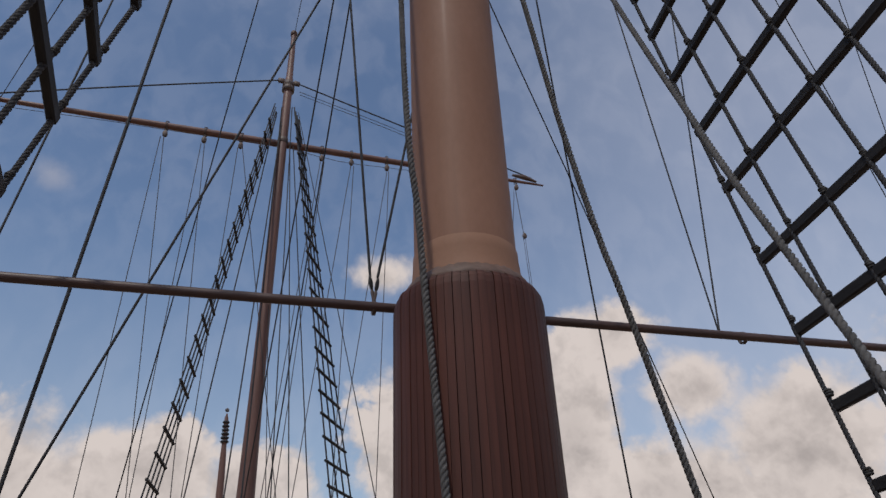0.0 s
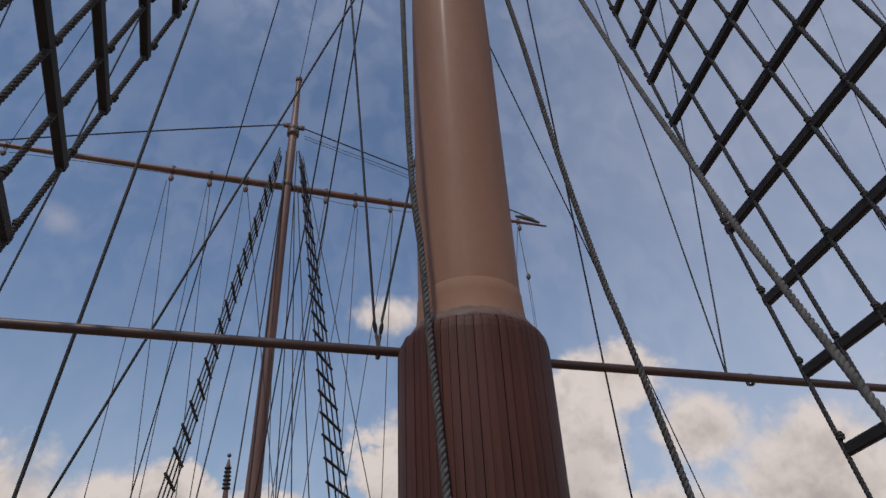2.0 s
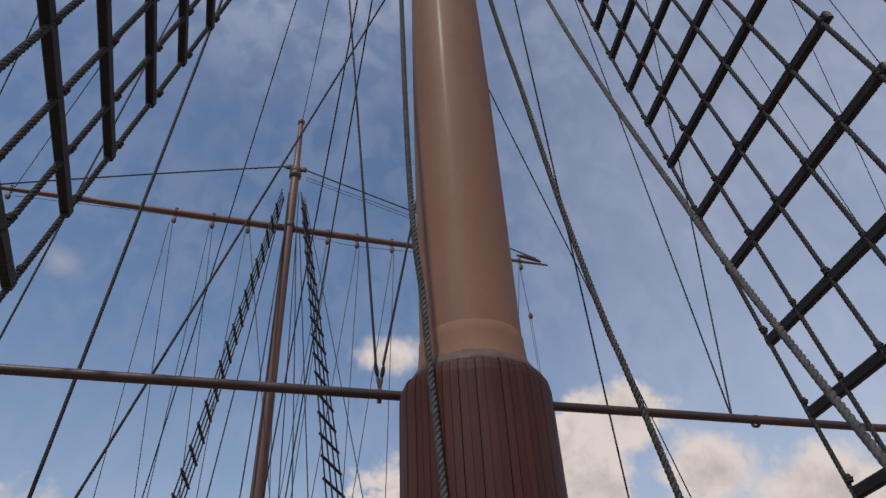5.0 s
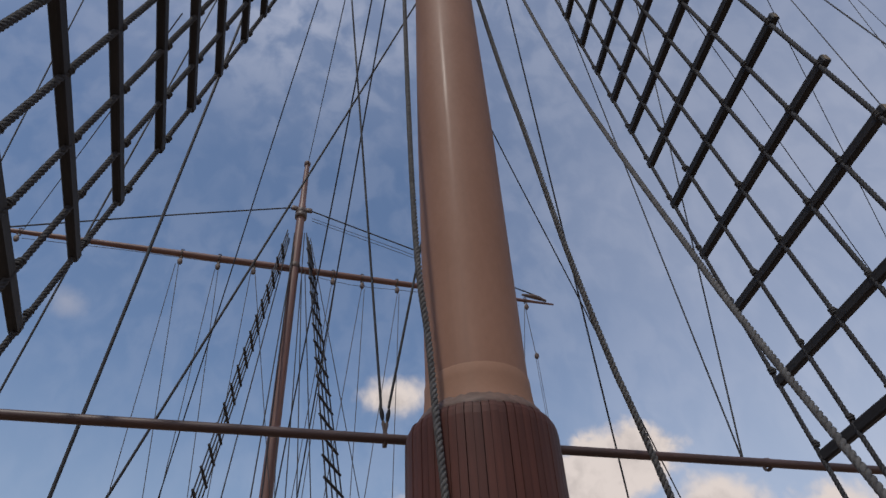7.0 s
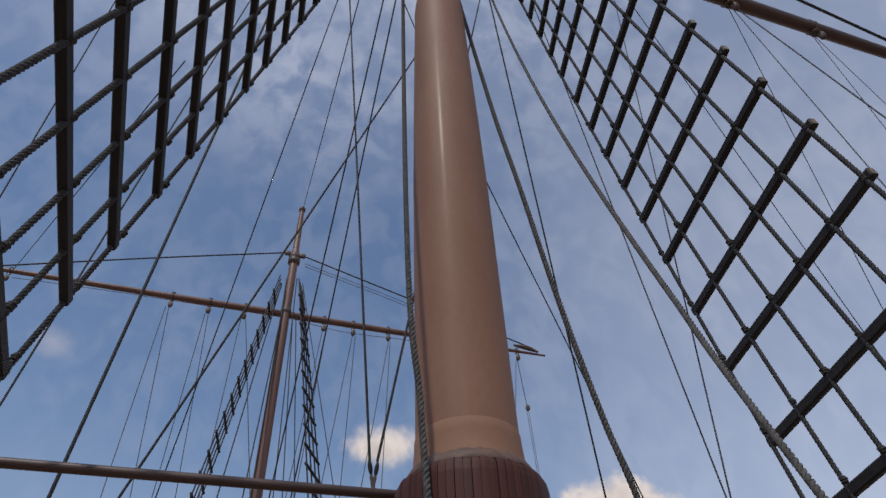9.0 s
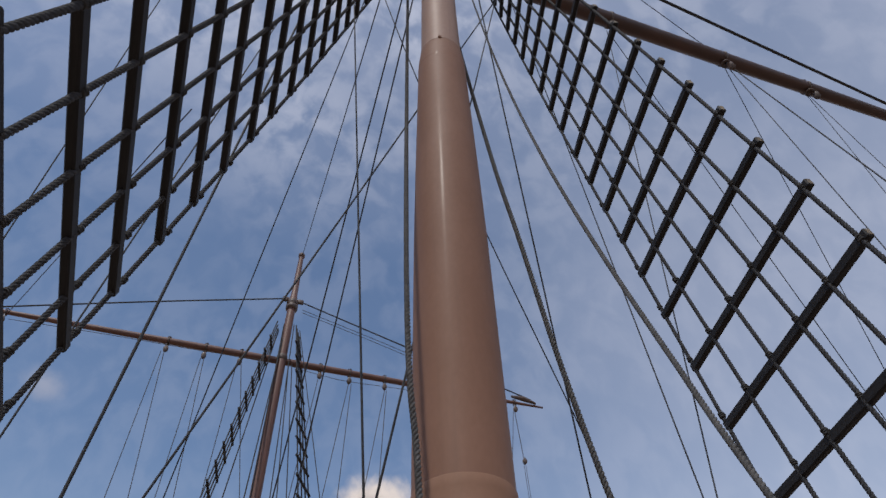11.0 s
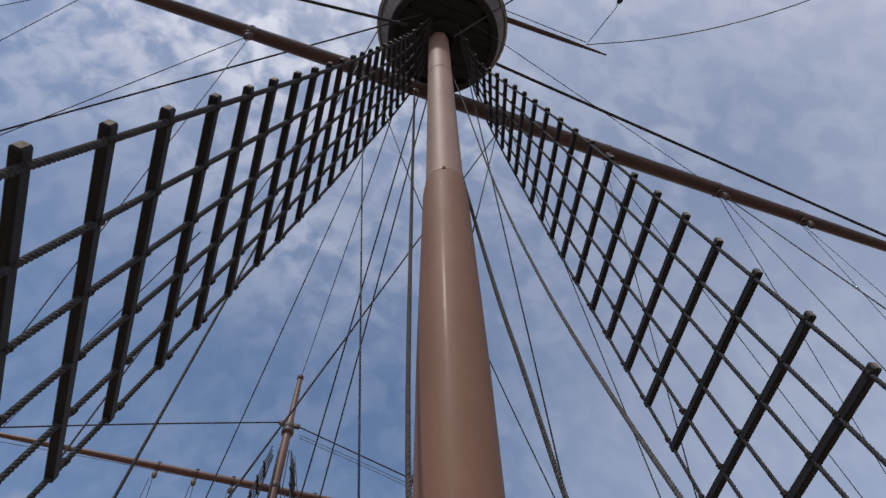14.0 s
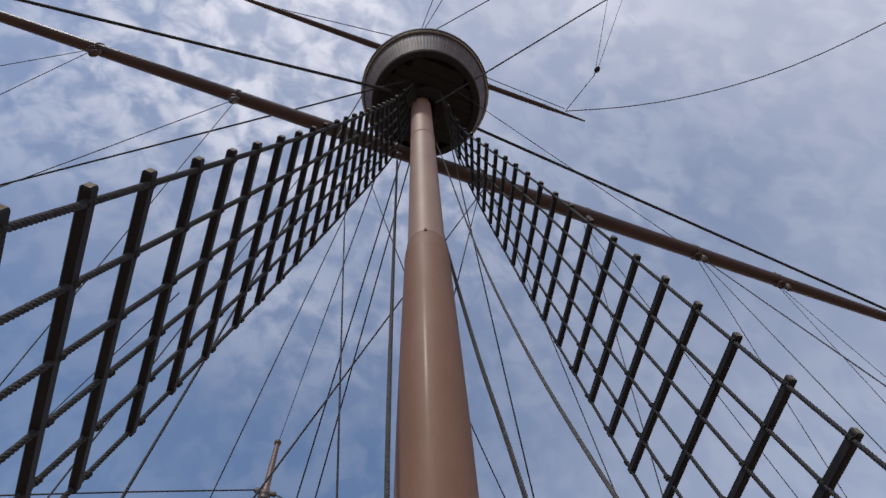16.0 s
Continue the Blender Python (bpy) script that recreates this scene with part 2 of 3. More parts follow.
BLOCK_WOOD = material("block_wood", (0.105, 0.068, 0.052), (0.06, 0.042, 0.035), 0.5, 0.65, 14, (1, 1, 4), 0.2, vary=0.2)
IRON = material("iron_band", (0.10, 0.065, 0.05), (0.05, 0.035, 0.03), 0.45, 0.6, 20, (1, 1, 1), 0.2)
STEEL = material("pale_shackle", (0.36, 0.34, 0.31), (0.22, 0.2, 0.18), 0.35, 0.5, 20, (1, 1, 1), 0.1, metal=0.7)
DECK = material("deck_planks", (0.24, 0.17, 0.115), (0.17, 0.12, 0.085), 0.6, 0.8, 3, (6, 0.4, 1), 0.2)


# ---------------------------------------------------------------- mesh helpers
def link_mesh(name, bm, mat, parent=None, label="", smooth=True):
    me = bpy.data.meshes.new(name)
    bm.normal_update()
    bm.to_mesh(me)
    bm.free()
    mats = mat if isinstance(mat, (list, tuple)) else [mat]
    for m in mats:
        me.materials.append(m)
    if smooth:
        me.polygons.foreach_set("use_smooth", [True] * len(me.polygons))
    ob = new(name, me)
    if parent is not None:
        ob.parent = parent
    if label:
        tagged(ob, label=label)
    return ob


def part(name, bm, mat, parent, label="", smooth=True):
    return link_mesh(name, bm, mat, parent, label, smooth)


def share(name, me, parent, m):
    ob = new(name, me)
    ob.parent = parent
    ob.matrix_basis = m
    return ob


def thing(name, at, label, category, group="", kind=""):
    ob = new(name)
    ob.empty_display_size = 0.1
    ob.matrix_basis = Matrix.Translation(at)
    return tagged(ob, label, category, group, kind)


def lathe(profile, seg=48, axis=(0, 0), a0=0.0, a1=2 * math.pi, cap=True):
    """A turned form from (radius, height) pairs about an upright axis."""
    bm = bmesh.new()
    full = abs(a1 - a0 - 2 * math.pi) < 1e-6
    n = seg if full else seg + 1
    rings = []
    for r, z in profile:
        rings.append([bm.verts.new((axis[0] + r * math.cos(a0 + (a1 - a0) * i / seg), axis[1] + r * math.sin(a0 + (a1 - a0) * i / seg), z)) for i in range(n)])
    for a, b in zip(rings, rings[1:]):
        for i in range(seg):
            j = (i + 1) % n
            bm.faces.new((a[i], a[j], b[j], b[i]))
    if cap and full:
        for ring, flip in ((rings[0], -1), (rings[-1], 1)):
            bm.faces.new([bm.verts.new(v.co) for v in ring][::flip])
    return bm


def frames_along(pts):
    """Points and two cross directions along a polyline, without twist."""
    out, side = [], None
    for i, p in enumerate(pts):
        t = (pts[min(i + 1, len(pts) - 1)] - pts[max(i - 1, 0)]).normalized()
        if side is None:
            side = t.orthogonal().normalized()
        side = (side - t * side.dot(t)).normalized()
        out.append((p, side, t.cross(side)))
    return out


def tube_into(bm, pts, radius, sides=6, cap=True):
    rings = []
    fr = frames_along(pts)
    for i, (p, u, v) in enumerate(fr):
        r = radius[i] if isinstance(radius, (list, tuple)) else radius
        rings.append([bm.verts.new(p + (u * math.cos(k * 2 * math.pi / sides) + v * math.sin(k * 2 * math.pi / sides)) * r) for k in range(sides)])
    for a, b in zip(rings, rings[1:]):
        for k in range(sides):
            bm.faces.new((a[k], a[(k + 1) % sides], b[(k + 1) % sides], b[k]))
    if cap:
        for ring, flip in ((rings[0], -1), (rings[-1], 1)):
            bm.faces.new([bm.verts.new(v.co) for v in ring][::flip])


def smooth_path(pts, step):
    """Catmull-Rom through the points, at about even steps."""
    pts = [Vector(p) for p in pts]
    ext = [2 * pts[0] - pts[1], *pts, 2 * pts[-1] - pts[-2]]
    out = []
    for i in range(1, len(ext) - 2):
        p0, p1, p2, p3 = ext[i - 1:i + 3]
        n = max(1, round((p2 - p1).length / step))
        for k in range(n):
            t = k / n
            out.append(0.5 * (2 * p1 + (p2 - p0) * t + (2 * p0 - 5 * p1 + 4 * p2 - p3) * t * t + (3 * p1 - p0 - 3 * p2 + p3) * t ** 3))
    out.append(pts[-1])
    return out


def twisted_rope(pts, radius, lay, per_turn=10, strands=3, groove=0.66):
    """A laid rope: a three-lobed section that winds along the path."""
    path = smooth_path(pts, lay / per_turn)
    fr = frames_along(path)
    vs, fs = [], []
    run, turn = 0.0, [0.0]
    for a, b in zip(path, path[1:]):
        run += (b - a).length
        turn.append(run / lay * 2 * math.pi)
    lobes = (1.0, 0.975, 0.90, groove, 0.90, 0.975) * strands
    n = len(lobes)
    for (p, u, v), w in zip(fr, turn):
        for k, h in enumerate(lobes):
            q = w + k * 2 * math.pi / n
            vs.append(p + (u * math.cos(q) + v * math.sin(q)) * radius * h)
    for i in range(len(path) - 1):
        for k in range(n):
            a, b = i * n + k, i * n + (k + 1) % n
            fs.append((a, b, b + n, a + n))
    fs.append(tuple(range(n))[::-1])
    fs.append(tuple(range((len(path) - 1) * n, len(path) * n)))
    me = bpy.data.meshes.new("rope")
    me.from_pydata(vs, [], fs)
    me.polygons.foreach_set("use_smooth", [True] * len(me.polygons))
    return me


def rounded_box(sx, sy, sz, bevel):
    bm = bmesh.new()
    bmesh.ops.create_cube(bm, size=1.0)
    bmesh.ops.scale(bm, vec=(sx, sy, sz), verts=bm.verts)
    bmesh.ops.bevel(bm, geom=bm.edges[:], offset=bevel, segments=1, affect="EDGES")
    return bm


def torus(R, r, seg=20, sides=8):
    bm = bmesh.new()
    pts = [Vector((R * math.cos(i * 2 * math.pi / seg), R * math.sin(i * 2 * math.pi / seg), 0)) for i in range(seg)]
    rings = []
    for p in pts:
        o = p.normalized()
        rings.append([bm.verts.new(p + (o * math.cos(k * 2 * math.pi / sides) + Vector((0, 0, 1)) * math.sin(k * 2 * math.pi / sides)) * r) for k in range(sides)])
    for i in range(seg):
        a, b = rings[i], rings[(i + 1) % seg]
        for k in range(sides):
            bm.faces.new((a[k], a[(k + 1) % sides], b[(k + 1) % sides], b[k]))
    return bm


# ---------------------------------------------------------------- ground
def build_ground():
    bm = bmesh.new()
    s = 2500
    bm.faces.new([bm.verts.new(v) for v in ((-s, -s, 0), (s, -s, 0), (s, s, 0), (-s, s, 0))])
    tagged(link_mesh("ground", bm, DECK, smooth=False), "plain weathered deck planking under the rigging", "deck", kind="structure")


build_ground()

# ---------------------------------------------------------------- mainmast
MX, MY = 1.045, 2.511


def build_mainmast():
    mast = thing("mainmast", (MX, MY, 0), "tall tan-painted mast with dark wooden staves round its foot", "mast")
    pole = [(0.235, 2.6), (0.235, 3.14), (0.2335, 3.15), (0.232, 4.9), (0.226, 5.6), (0.214, 6.6), (0.207, 7.15)]
    part("pole", lathe(pole, 64), MAST_PAINT, mast)
    part("collar", lathe([(0.2355, 3.152), (0.239, 3.146), (0.240, 3.10), (0.245, 3.04), (0.253, 2.985), (0.262, 2.945)], 64, cap=False), COLLAR_PAINT, mast, "paler tan collar at the head of the staves")
    strip = lathe([(0.2555, 2.985), (0.262, 2.990), (0.270, 2.978), (0.281, 2.958), (0.286, 2.944), (0.284, 2.934)], 96, cap=False)
    ragged = random.Random(21)
    for v in strip.verts:
        v.co.z += ragged.uniform(-0.005, 0.005)
        v.co.xy *= 1 + ragged.uniform(-0.006, 0.006)
    part("flashing", strip, FLASHING, mast, "ragged brown sealing strip")
    step = [(0.2065, 7.14), (0.2085, 7.16), (0.2085, 7.18), (0.200, 7.34), (0.188, 7.45), (0.1845, 7.49), (0.1810, 7.495)]
    part("step", lathe(step, 64), MAST_PAINT, mast)
    part("seam_ring", lathe([(0.1815, 7.48), (0.187, 7.485), (0.187, 7.505), (0.1815, 7.51)], 64, cap=False), UPPER_PAINT, mast)
    part("upper_pole", lathe([(0.181, 7.4), (0.174, 9.4), (0.168, 10.9), (0.160, 12.9), (0.150, 14.2), (0.10, 18.0), (0.075, 20.6)], 56), UPPER_PAINT, mast, "paler upper pole")
    part("upper_ring", lathe([(0.167, 10.88), (0.1735, 10.885), (0.1735, 10.915), (0.167, 10.92)], 56, cap=False), UPPER_PAINT, mast)
    lug = rounded_box(0.03, 0.02, 0.045, 0.004)
    bmesh.ops.translate(lug, vec=(-0.075, -0.172, 7.50), verts=lug.verts)
    part("lug", lug, COLLAR_PAINT, mast, "small pale lug on the seam", smooth=False)
    # the staves, each a curved slat that turns in at its head
    count = 60
    half = math.pi / count - 0.0011 / 0.326
    bm = bmesh.new()
    prof = [(0.330, 0.0), (0.3285, 1.2), (0.3275, 2.80), (0.3265, 2.872), (0.322, 2.902), (0.313, 2.922), (0.298, 2.932), (0.262, 2.945)]
    cols = 3
    grid = []
    for r, z in prof:
        grid.append([bm.verts.new((r * math.cos(-half + 2 * half * k / cols), r * math.sin(-half + 2 * half * k / cols), z)) for k in range(cols + 1)])
    inner = [[bm.verts.new(((r - 0.02) * math.cos(s * half), (r - 0.02) * math.sin(s * half), z)) for s in (-1, 1)] for r, z in prof]
    for i in range(len(prof) - 1):
        for k in range(cols):
            bm.faces.new((grid[i][k], grid[i][k + 1], grid[i + 1][k + 1], grid[i + 1][k]))
        bm.faces.new((inner[i][0], grid[i][0], grid[i + 1][0], inner[i + 1][0]))
        bm.faces.new((grid[i][-1], inner[i][1], inner[i + 1][1], grid[i + 1][-1]))
    me = bpy.data.meshes.new("stave")
    bm.to_mesh(me)
    bm.free()
    me.materials.append(STAVE_WOOD)
    rnd = random.Random(4)
    for i in range(count):
        m = pose(0, 0, 0, 0, 0, 360 * i / count + rnd.uniform(-0.26, 0.26)) @ Matrix.Diagonal((1 + rnd.uniform(-0.006, 0.006), 1 + rnd.uniform(-0.006, 0.006), 1 + rnd.uniform(-0.001, 0.001), 1))
        share("stave", me, mast, m)
    part("stave_core", lathe([(0.306, 0), (0.306, 2.85), (0.292, 2.90), (0.255, 2.92)], 48), TOP_DARK, mast)
    return mast


build_mainmast()


# ---------------------------------------------------------------- crow's nest
def build_nest():
    zl, zu, rl, ru = 12.85, 13.6, 0.86, 1.075
    nest = thing("crows_nest", (MX + 0.07, MY - 0.03, zl), "round boarded crow's nest with a dark underside on the mast", "crow's nest")
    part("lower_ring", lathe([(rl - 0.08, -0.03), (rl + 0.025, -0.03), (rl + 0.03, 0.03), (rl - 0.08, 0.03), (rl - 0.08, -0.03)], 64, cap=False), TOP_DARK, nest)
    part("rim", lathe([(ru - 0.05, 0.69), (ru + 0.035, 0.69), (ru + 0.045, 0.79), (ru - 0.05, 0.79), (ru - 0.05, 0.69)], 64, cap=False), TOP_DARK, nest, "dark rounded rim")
    n = 116
    h = math.pi / n * 0.90
    bm = bmesh.new()
    vs = []
    for r, z in ((rl, 0.02), ((rl + ru) / 2 + 0.012, 0.38), (ru, 0.73)):
        for d in (0.0, -0.025):
            for s in (-1, 1):
                vs.append(bm.verts.new(((r + d) * math.cos(s * h), (r + d) * math.sin(s * h), z)))
    for k in (0, 4):
        o0, o1, i0, i1, p0, p1, q0, q1 = vs[k:k + 8]
        for f in ((o0, o1, p1, p0), (i1, i0, q0, q1), (i0, o0, p0, q0), (o1, i1, q1, p1)):
            bm.faces.new(f)
    me = bpy.data.meshes.new("side_board")
    bm.to_mesh(me)
    bm.free()
    me.materials.append(TOP_BOARD)
    for i in range(n):
        share("side_board", me, nest, pose(0, 0, 0, 0, 0, 360 * i / n))
    # floor of dark boards with the hole for the mast
    bw = 0.2
    k = -3
    while k <= 3:
        y = k * bw
        half = math.sqrt(max(0.02, (rl - 0.03) ** 2 - (abs(y) + bw / 2) ** 2)) if abs(y) + bw / 2 < rl - 0.03 else 0.22
        spans = ((-half, half),) if abs(k) > 1 else ((-half, -0.2), (0.2, half))
        for a, b in spans:
            fb = rounded_box(b - a, bw - 0.008, 0.04, 0.004)
            bmesh.ops.translate(fb, vec=((a + b) / 2, y, 0.03), verts=fb.verts)
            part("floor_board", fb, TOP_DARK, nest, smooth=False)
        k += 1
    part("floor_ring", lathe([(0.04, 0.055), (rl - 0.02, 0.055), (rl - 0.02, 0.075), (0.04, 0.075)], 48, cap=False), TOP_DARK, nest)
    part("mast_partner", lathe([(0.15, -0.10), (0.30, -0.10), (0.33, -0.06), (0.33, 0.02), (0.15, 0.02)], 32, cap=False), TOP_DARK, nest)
    part("bead", lathe([(rl + 0.028, 0.020), (rl + 0.044, 0.026), (rl + 0.046, 0.042), (rl + 0.030, 0.050)], 64, cap=False), TOP_BOARD, nest, "thin paler moulding")
    part("rim_bead", lathe([(ru - 0.005, 0.655), (ru + 0.022, 0.66), (ru + 0.024, 0.685), (ru, 0.688)], 64, cap=False), STEEL, nest, "thin bright strip under the rim")


build_nest()


# ---------------------------------------------------------------- shroud ladders of the mainmast
def build_ladder(label, aft, fore, bow, heights, uneven, first, last, heads, outward, trim, thick):
    """aft, fore: the outermost shrouds as (ground point, head point); bow: how far each swings out half-way; heights: first rung, step and growth; heads: where the outermost shrouds meet the nest's floor."""
    base = (Vector(aft[0]) + Vector(fore[0])) / 2
    lad = thing("shroud_ladder", base, label, "rigging", "shroud ladders of the mainmast")
    count = 6

    turn_z, top_z = 11.7, 12.79

    def across(u, z):
        if z > turn_z:
            return across(u, turn_z).lerp(Vector(heads[0]).lerp(Vector(heads[1]), u), (z - turn_z) / (top_z - turn_z))
        g = Vector(aft[0]).lerp(Vector(fore[0]), u)
        h = Vector(aft[1]).lerp(Vector(fore[1]), u)
        w = (z - 1.6) / (12.446 - 1.6)
        b = Vector((*bow[0], 0)).lerp(Vector((*bow[1], 0)), u) * 4 * w * (1 - w) if w > 0 else Vector((0, 0, 0))
        return g.lerp(h, z / h.z) + b

    def on(j, z):
        return across(0.03 + 0.955 * j / (count - 1), z)

    for j in range(count):
        z0 = heights[0]
        inward = Vector((-outward * 0.013, 0, 0)) - base
        pts = [on(j, 0.03) + inward, on(j, z0) + inward, on(j, (z0 + turn_z) / 2) + inward, on(j, turn_z) + inward, on(j, top_z) + inward]
        me = twisted_rope(pts, 0.0150 if outward < 0 else 0.0134, 0.070, 10, groove=0.76)
        me.materials.append(TARRED_ROPE)
        ob = new("shroud", me)
        ob.parent = lad
    rnd = random.Random(11 if outward > 0 else 12)
    knot = bmesh.new()
    for dz, rr, dx in ((-0.012, 0.0118, 0.0), (-0.001, 0.0130, 0.0015), (0.010, 0.0115, -0.001)):
        t = torus(rr, 0.0072, 10, 6)
        bmesh.ops.translate(t, vec=(dx, dx, 0), verts=t.verts)
        me = bpy.data.meshes.new("tmp")
        t.to_mesh(me)
        t.free()
        start = len(knot.verts)
        knot.from_mesh(me)
        knot.verts.ensure_lookup_table()
        bmesh.ops.translate(knot, vec=(0, 0, dz), verts=knot.verts[start:])
        bpy.data.meshes.remove(me)
    kme = bpy.data.meshes.new("lashing")
    knot.to_mesh(kme)
    knot.free()
    kme.materials.append(LASHING)
    kme.polygons.foreach_set("use_smooth", [True] * len(kme.polygons))
    for k in range(first, last + 1):
        z = heights[0] + k * heights[1] + k * k * heights[2] - 0.012
        lift = uneven.get(k, (rnd.uniform(-0.02, 0.02), rnd.uniform(-0.02, 0.02)))
        za, zf = z + lift[0], z + lift[1]
        if z > top_z - 0.2:
            break
        a, f = across(0, za), across(1, zf)
        along = (f - a).normalized()
        up = (on(2, z + 0.1) - on(2, z)).normalized()
        out = along.cross(up).normalized()
        if out.x * outward < 0:
            out = -out
        a, f = a + along * trim[0], f + along * trim[1]
        length = (f - a).length
        bm = rounded_box(thick * 0.76, length, thick, 0.008)
        end = [fc for fc in bm.faces if abs(fc.normal.y) > 0.9 and fc.calc_area() > 0.001]
        for fc in end:
            fc.material_index = 1
        m = Matrix((( out.x, along.x, up.x, 0), (out.y, along.y, up.y, 0), (out.z, along.z, up.z, 0), (0, 0, 0, 1)))
        mid = (a + f) / 2 - base + Vector((0, 0, rnd.uniform(-0.003, 0.003)))
        ob = part("rung", bm, [BLACK_BATTEN, BATTEN_END], lad, smooth=False)
        ob.matrix_basis = Matrix.Translation(mid) @ m
        inv = ob.matrix_basis.inverted()
        for j in range(count):
            zj = za + (zf - za) * (0.03 + 0.955 * j / (count - 1))
            c = on(j, zj) + Vector((-outward * 0.013, 0, 0)) - base
            d = (on(j, z + 0.1) - on(j, z)).normalized()
            q = d.to_track_quat("Z", "Y").to_matrix().to_4x4() @ pose(0, 0, 0, 0, 0, rnd.uniform(0, 90))
            share("lashing", kme, ob, inv @ Matrix.Translation(c + d * rnd.uniform(0.028, 0.038)) @ q @ Matrix.Scale(rnd.uniform(0.9, 1.15), 4))


build_ladder("rope shrouds with black wooden rungs, spread wide towards the rail", ((2.962, 0.573, 0), (1.534, 2.465, 12.446)), ((3.132, 2.208, 0), (1.921, 3.090, 12.446)),
             ((0.014, -0.104), (-0.023, 0.073)), (3.935, 0.43711, -0.00074),
             {-4: (0.051, 0.051), -3: (-0.012, -0.012), -2: (-0.047, -0.047), -1: (-0.058, -0.058), 0: (0.01, -0.001), 1: (0.021, 0.008), 2: (0.045, 0.046), 3: (0.022, 0.051),
              4: (0.006, 0.004), 5: (0.004, -0.020), 6: (-0.029, -0.041), 7: (0.0, -0.031), 8: (0.016, 0.016), 9: (0.002, 0.002)},
             -8, 20, ((1.239, 2.149, 12.79), (1.462, 2.515, 12.79)), 1, (0.0, 0.0), 0.057)
build_ladder("rope shrouds with black wooden rungs, close beside the viewer", ((-1.491, 0.390, 0), (0.607, 2.394, 12.446)), ((-1.673, 2.651, 0), (0.942, 3.073, 12.446)),
             ((0.075, 0.058), (0.089, 0.042)), (3.819, 0.43025, -0.00018),
             {-1: (0.003, -0.004), 0: (-0.001, 0.015), 1: (-0.013, -0.017), 2: (0.012, 0.011), 3: (0.007, -0.006), 4: (-0.033, -0.001), 5: (0.010, 0.022), 6: (0.016, -0.017), 7: (-0.003, -0.003)},
             -8, 20, ((0.779, 2.206, 12.79), (0.94, 2.401, 12.79)), -1, (0.0, 0.004), 0.058)


# ---------------------------------------------------------------- yards
def spar(name, a, b, radii, mat, label, seg=20, category="yard", cap=0.0):
    """A round spar from a to b with radii given at even steps."""
    a, b = Vector(a), Vector(b)
    ob = thing(name, (a + b) / 2, label, category)
    bm = bmesh.new()
    n = len(radii)
    tube_into(bm, [a.lerp(b, i / (n - 1)) - (a + b) / 2 for i in range(n)], list(radii), seg)
    part("pole", bm, mat, ob)
    return ob


def band(parent, at, axis, r, width, mat=IRON, eye=0.0):
    """An iron band round a spar, with an eye above and below."""
    bm = lathe([(r, -width / 2), (r + 0.012, -width / 2), (r + 0.012, width / 2), (r, width / 2), (r, -width / 2)], 24, cap=False)
    q = Vector(axis).to_track_quat("Z", "Y").to_matrix().to_4x4()
    ob = part("band", bm, mat, parent)
    ob.matrix_basis = Matrix.Translation(at) @ q
    if eye:
        for s in (1, -1):
            t = torus(eye, eye * 0.3, 14, 6)
            e = part("eye", t, mat, ob)
            up = q.inverted() @ Vector((0, 0, 1, 0))
            e.matrix_basis = Matrix.Translation(Vector(up[:3]) * s * (r + eye * 0.8)) @ pose(0, 0, 0, 90, 0, 0)
    return ob


def pulley(at, size, down, label="small wooden pulley block", group="pulley blocks", wood=None):
    """A rope block: two cheeks, a sheave between them and a strop round all."""
    ob = thing("pulley_block", at, label, "pulley", group)
    d = Vector(down).normalized()
    ob.matrix_basis = Matrix.Translation(at) @ (-d).to_track_quat("Z", "Y").to_matrix().to_4x4()
    for s in (-1, 1):
        bm = bmesh.new()
        bmesh.ops.create_uvsphere(bm, u_segments=12, v_segments=8, radius=1.0)
        bmesh.ops.scale(bm, vec=(size * 0.34, size * 0.11, size * 0.5), verts=bm.verts)
        bmesh.ops.translate(bm, vec=(0, s * size * 0.14, -size * 0.55), verts=bm.verts)
        part("cheek", bm, wood or BLOCK_WOOD, ob)
    bm = lathe([(size * 0.08, -size * 0.06), (size * 0.26, -size * 0.06), (size * 0.22, 0), (size * 0.26, size * 0.06), (size * 0.08, size * 0.06)], 16, cap=False)
    bmesh.ops.rotate(bm, cent=(0, 0, 0), matrix=Matrix.Rotation(radians(90), 3, "X"), verts=bm.verts)
    bmesh.ops.translate(bm, vec=(0, 0, -size * 0.6), verts=bm.verts)
    part("sheave", bm, IRON, ob)
    bm = torus(size * 0.12, size * 0.035, 12, 6)
    bmesh.ops.rotate(bm, cent=(0, 0, 0), matrix=Matrix.Rotation(radians(90), 3, "X"), verts=bm.verts)
    part("strop", bm, STEEL if wood is None else IRON, ob, "metal strop")
    return ob


